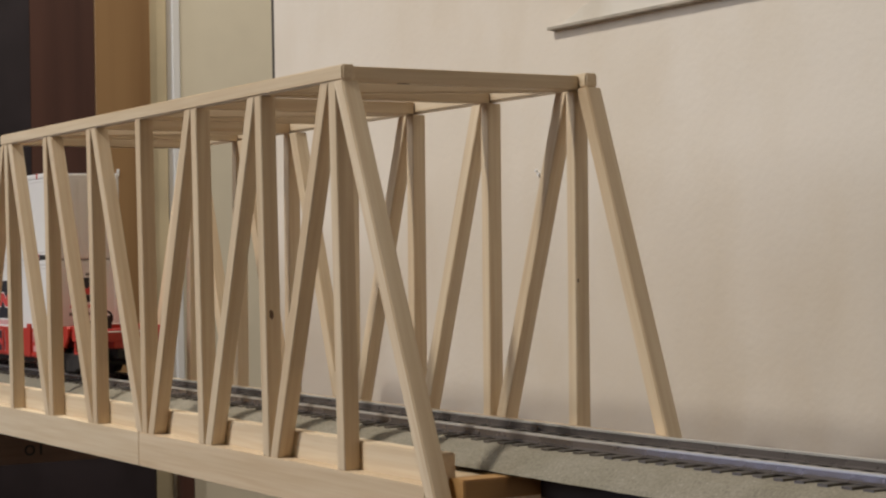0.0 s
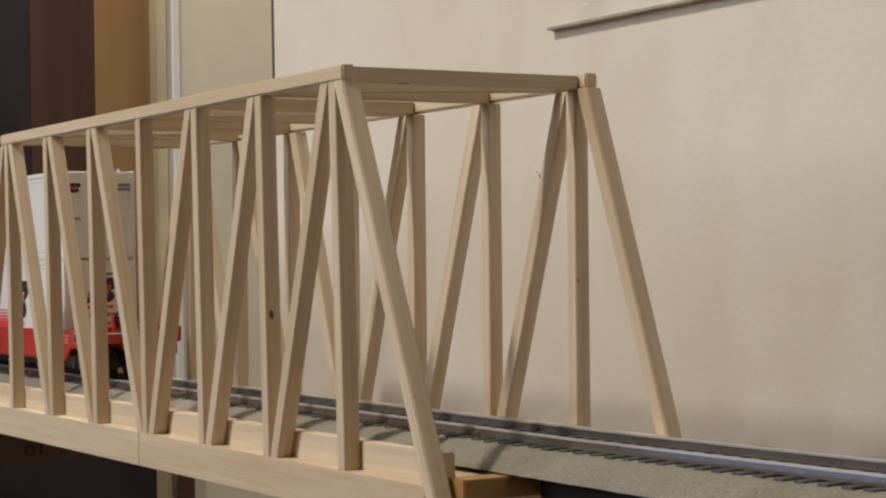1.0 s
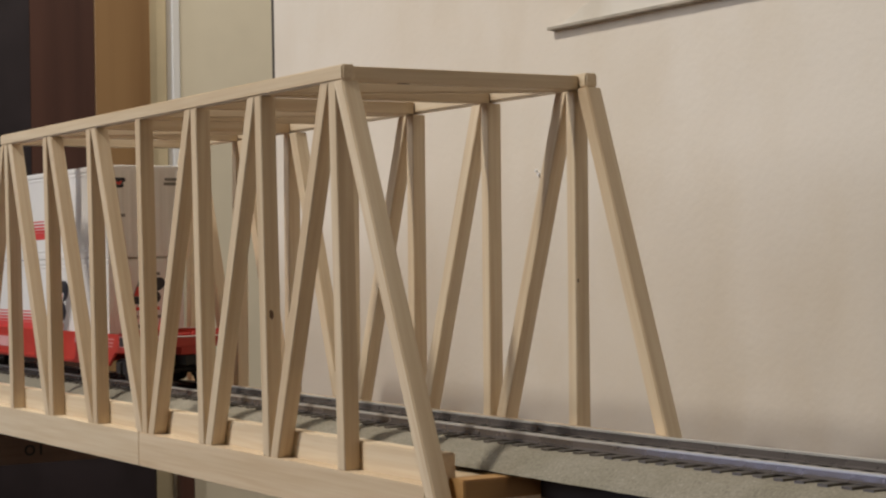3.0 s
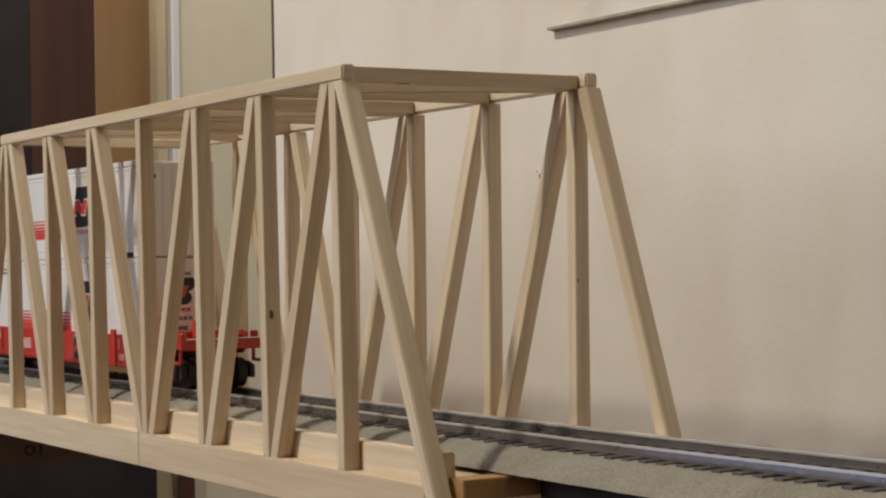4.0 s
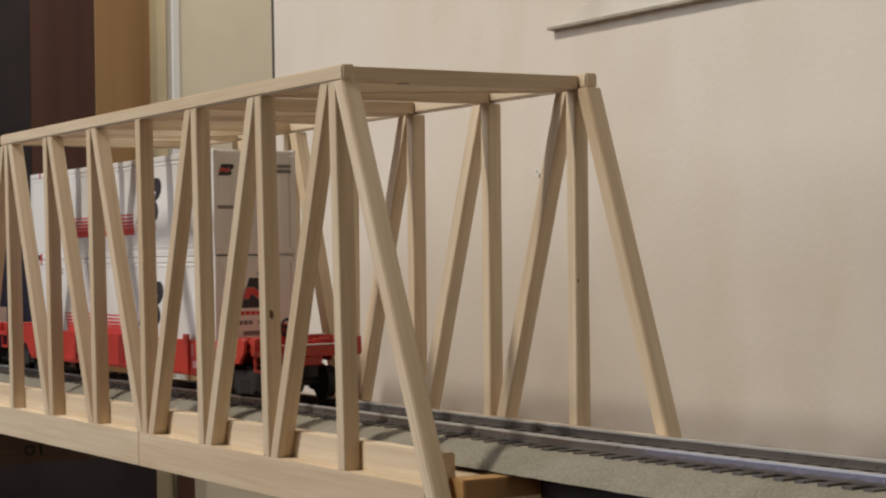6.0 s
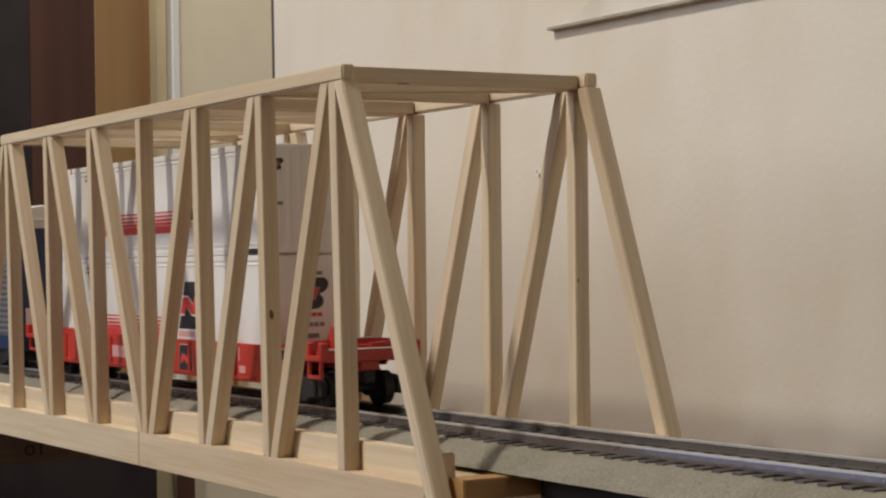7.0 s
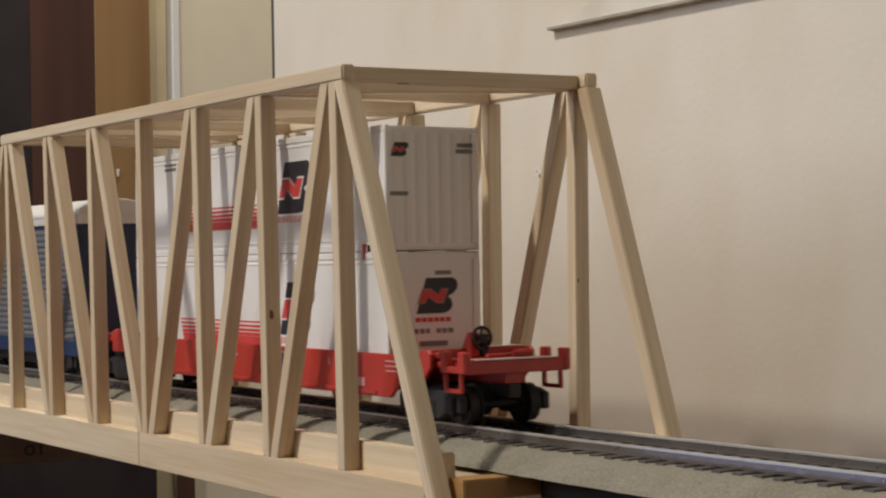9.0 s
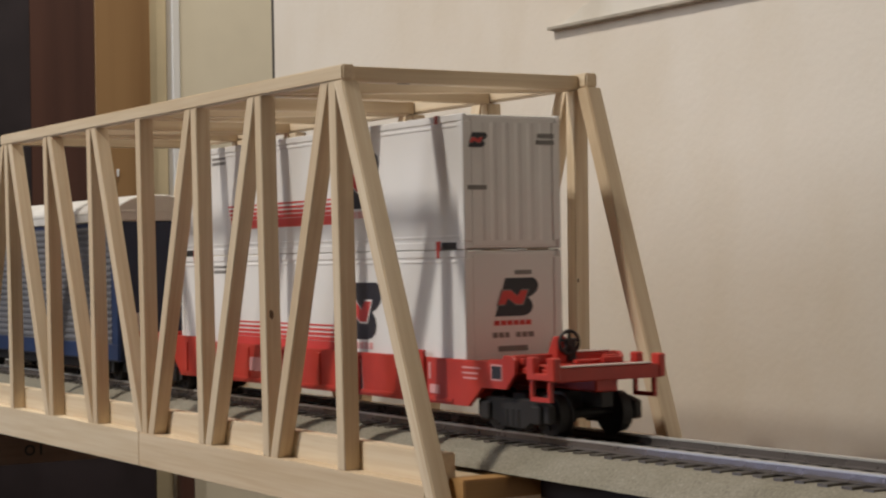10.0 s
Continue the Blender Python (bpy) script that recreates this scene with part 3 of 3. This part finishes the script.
def well_car():
    t = car_root("well_car", "red double-stack well car with black trucks", "model railway car")
    h = 14.55
    L = CL
    for side in (-1, 1):
        ya, yb = sorted((side * (h + 1.1), side * h))
        top, low = 27.2, 15.8
        out = [(-L - 20, top + 1.2), (-L - 20, 21.4), (-L - 4, 21.4), (-L + 2, low), (2.8, low + 0.2), (9.2, 20.8), (19.5, 20.9), (23.4, 24.6), (23.4, 27.9), (22.4, 28.8), (18.6, 28.8), (17.6, 27.7),
               (12.6, 27.7), (12.0, top), (-L + 17, top), (-L + 15.5, top + 1.2)]
        sill = part("side_sill", prism_bm(out, "y", ya, yb, 0.12), RED, t)
        yf = side * (h + 1.1)
        for x in [-L + 6 + i * 23.0 for i in range(6)]:
            a, b = sorted((yf, yf + side * 0.5))
            part("side_rib", box_bm(x, x + 2.0, a, b, low + 1.0, top - 0.8, 0.15), RED, sill)
        a, b = sorted((yf, yf + side * 0.35))
        part("lower_flange", box_bm(-L + 3, -4, a, b, low + 0.75, low + 1.7, 0.1), RED, sill)
        a, b = sorted((yf, yf + side * 0.9))
        part("latch_tab", box_bm(-20.7, -16.8, a, b, low + 0.6, 29.0, 0.2), RED, sill, "raised red tab")
        if side < 0:
            edge = [(-61.4, 16.8), (-50.6, 16.8), (-49.7, 17.8), (-50.6, 25.2), (-51.4, 25.8), (-60.4, 25.8)]
            block = [(-55.6 + (x + 55.6) * 0.94, 21.3 + (z - 21.3) * 0.92) for x, z in edge]
            band = badge_shapes(-60.4, 17.2, 11.5, 8.2)[2]
            for nm, o, m, lab, up in (("badge_edging", edge, PALE_RED, "pale edging of the badge", 0.05), ("badge", block, BLACK_DECAL, "black slanted badge", 0.10), ("badge_band", band, RED_DECAL, "red zigzag band", 0.15)):
                part(nm, prism_bm(o, "y", yf - up, yf + 0.2), m, sill, lab)
        a, b = sorted((yf - side * 0.1, yf + side * 0.12))
        for x, w, z0, z1, m, lab in ((-15.0, 4.5, 18.4, 20.6, PALE_RED, "pale number bar"), (-31, 0.8, 23.2, 25.2, PALE_RED, "pale marking"), (-15.4, 0.9, 22.0, 26.0, PALE_RED, "pale marking"),
                                     (0.5, 8, 25.2, 25.6, PALE_RED, "pale marking line"), (0.5, 7, 23.9, 24.3, PALE_RED, "pale marking line"), (1.0, 6, 22.7, 23.1, PALE_RED, "pale marking line"),
                                     (13.4, 4.8, 22.8, 26.6, PALE_RED, "pale edge of the data plate"), (13.8, 4.0, 23.2, 26.2, BLACK_DECAL, "black data plate"), (-122, 14, 19.5, 23.5, PALE_RED, "pale lettering bar"), (-150, 6, 22.5, 25, PALE_RED, "pale marking"),
                                     (-100, 10, 23.5, 24.4, PALE_RED, "pale marking line"), (-100, 8, 21.9, 22.6, PALE_RED, "pale marking line")):
            part("marking", box_bm(x, x + w, a - (0.05 if m == BLACK_DECAL else 0), b + (0.05 if m == BLACK_DECAL else 0), z0, z1), m, sill, lab)
    part("well_floor", box_bm(-L - 1, 1, -h, h, 17.6, 19.6, 0.2), RED, t)
    for end in (1, -1):
        def fx(x):
            return x if end > 0 else -L - x

        def bx(x0, x1, *r, **k):
            a, b = sorted((fx(x0), fx(x1)))
            return box_bm(a, b, *r, **k)
        part("bulkhead", bx(2.5, 4.0, -h, h, 19.0, 27.0, 0.2), RED, t)
        part("end_deck", bx(4.0, 38.0, -h + 1, h - 1, 24.6, 26.0, 0.2), RED, t)
        part("walkway", bx(8.0, 33.5, -h + 1.5, h - 1.5, 26.05, 26.6, 0.15), RED, t)
        part("end_sill", bx(37.2, 39.3, -h, h + 0.6, 23.3, 26.6, 0.25), RED, t)
        part("sill_edge", bx(37.4, 39.4, -h + 1.0, h - 2.6, 26.65, 27.0, 0.08), PALE_DECAL, t, "pale top edge")
        part("cross_member", bx(20.0, 22.0, -h + 0.5, h, 26.65, 28.9, 0.25), RED, t)
        part("cross_edge", bx(20.2, 22.1, 2.0, h - 2.0, 28.95, 29.3, 0.08), PALE_DECAL, t, "pale top edge")
        part("cross_member", bx(27.5, 29.0, -2.0, h - 3, 26.65, 27.6, 0.2), RED, t)
        part("centre_sill", bx(4.0, 38.0, -3.2, 3.2, 20.6, 24.6, 0.3), RED, t)
        for side in (-1, 1):
            ya, yb = sorted((side * (h - 0.8), side * (h + 1.1)))
            part("corner_post", bx(28.4, 39.5, ya, yb, 23.6, 25.2, 0.25), RED, t)
            for x0, x1 in ((28.3, 31.2), (36.4, 39.6)):
                part("corner_stake", bx(x0, x1, ya - 0.03, yb + 0.03, 23.5, 28.9, 0.3), RED, t)
            yc, yd = sorted((side * (h - 4.5), side * (h - 0.9)))
            part("deck_gusset", bx(22.0, 24.0, yc, yd, 26.6, 28.2, 0.2), RED, t)
            xs = sorted((fx(28.8), fx(37.0)))
            step(t, xs[0], side * h, 18.7, 23.9, xs[1] - xs[0], "x")
        if end > 0:
            stand = part("brake_stand", prism_bm([(18.5, 26.6), (24.2, 26.6), (24.2, 33.0), (22.4, 33.0)], "y", -4.2, -1.4, 0.3), RED, t, "red brake stand")
            bm = torus_bm((25.4, -1.6, 31.5), 2.7, 0.42)
            for a in range(5):
                u = a * 2 * math.pi / 5
                m = Matrix.Rotation(u, 3, "X")
                n0 = len(bm.verts)
                box_bm(-0.3, 0.3, -0.3, 0.3, 0.0, 2.7, 0, bm)
                bm.verts.ensure_lookup_table()
                for v in bm.verts[n0:]:
                    v.co = m @ v.co + Vector((25.4, -1.6, 31.5)) * MM
            disc_bm("x", (-1.6, 31.5), 0.9, 24.2, 26.0, 12, bm)
            part("brake_wheel", bm, BLACK, stand, "black spoked brake wheel")
            part("gear_box", bx(21.8, 24.0, -1.3, 1.6, 27.0, 32.4, 0.4), BLACK, stand, "black brake gear box")
            part("release_rod", bx(30.0, 31.0, 4.0, 10.0, 26.8, 28.2, 0.2), RED, t)
            part("coupler", prism_bm([(-1.6, 17.0), (1.6, 17.0), (1.9, 20.6), (-1.9, 20.6)], "x", 30, 38, 0.3), BLACK, t, "black knuckle coupler")
        else:
            part("coupler", prism_bm([(-1.6, 17.2), (1.6, 17.2), (1.9, 21.0), (-1.9, 21.0)], "x", fx(42), fx(30), 0.3), BLACK, t, "black knuckle coupler")
        truck(t, fx(18.5))
    return t


def blue_car():
    t = car_root("blue_car", "dark blue boxcar with ribbed grey sides and pale roof", "model railway car")
    x1 = -229.0
    x0 = x1 - 190.0
    h = 14.3
    part("body", box_bm(x0, x1, -h, h, 17.5, 66.5, 0.3), NAVY, t, "dark blue car body")
    for side in (-1, 1):
        ya, yb = sorted((side * h, side * (h + 0.25)))
        panel = part("side_panel", box_bm(x0 + 6, x1 - 6, ya, yb, 23.5, 65.0, 0.05), SILVER, t, "grey silver side panel")
        for i in range(18):
            z = 24.2 + i * 2.28
            out = [(side * (h + 0.2), z), (side * (h + 0.65), z + 0.35), (side * (h + 0.65), z + 1.2), (side * (h + 0.2), z + 1.6)]
            part("rib", prism_bm(out, "x", x0 + 6.2, x1 - 6.2), SILVER, panel)
        ya, yb = sorted((side * h, side * (h + 0.5)))
        part("corner_stripe", box_bm(x1 - 6, x1 - 0.4, ya, yb, 23.5, 66, 0.15), BLUE, t, "blue corner stripe")
        part("corner_stripe", box_bm(x0 + 0.4, x0 + 6, ya, yb, 23.5, 66, 0.15), BLUE, t, "blue corner stripe")
        part("lower_stripe", box_bm(x0 + 0.4, x1 - 0.4, ya, yb, 18.0, 23.4, 0.15), BLUE, t, "blue lower stripe")
    roof = [(-h - 0.7, 66.5), (h + 0.7, 66.5), (h + 0.7, 70.6), (h - 1.0, 72.6), (h - 5, 74.6), (4, 75.8), (-4, 75.8), (-h + 5, 74.6), (-h + 1.0, 72.6), (-h - 0.7, 70.6)]
    part("roof", prism_bm(roof, "x", x0 - 0.6, x1 + 0.6, 0.4), ROOF, t, "pale grey rounded roof")
    part("roof_lip", prism_bm([(-h - 0.9, 69.6), (h + 0.9, 69.6), (h + 0.9, 70.3), (-h - 0.9, 70.3)], "x", x0 - 0.8, x1 + 0.8, 0.1), ROOF, t)
    part("end_plate", box_bm(x1, x1 + 0.4, -4.5, 4.5, 20, 60, 0.15), NAVY, t)
    part("end_placard", box_bm(x1 + 0.1, x1 + 0.5, -10.4, -7.0, 26.5, 34.5, 0.1), PALE_DECAL, t, "pale placard")
    part("underframe", box_bm(x0 + 4, x1 - 4, -10, 10, 13.6, 17.5, 0.4), BLACK, t, "black underframe")
    for x in (x1 - 24, x0 + 24):
        truck(t, x)
    part("coupler", prism_bm([(-1.6, 17.2), (1.6, 17.2), (1.9, 21.0), (-1.9, 21.0)], "x", x1 - 2, x1 + 7, 0.3), BLACK, t, "black knuckle coupler")
    return t


room()
far_end()
wall_ledge()
wall_nail()
bridge()
supports()
track()
LOWER = container(Z_LOW, False)
UPPER = container(Z_UP, True)
WELL = well_car()
BOX = blue_car()


def front_x(t):
    """Where the containers' front ends stand along the track, in mm."""
    return (((-0.0708128 * t + 2.253777) * t + 14.69756) * t - 276.9) * GROW - 6.94


def motions():
    times = [0.5 * i for i in range(21)]
    for ob in (LOWER, UPPER, WELL, BOX):
        walk(ob, [(t, pose(front_x(t) * MM, TRACK_Y * MM, FLOOR_Z * MM)) for t in times])
    fine = [0.2 * i for i in range(51)]
    for ob, x, z in SPINNERS:
        walk(ob, [(t, pose(x * MM, 0, z * MM, 0, math.degrees((front_x(t) - front_x(0)) / (WHEEL_R * GROW)), 0)) for t in fine])


motions()
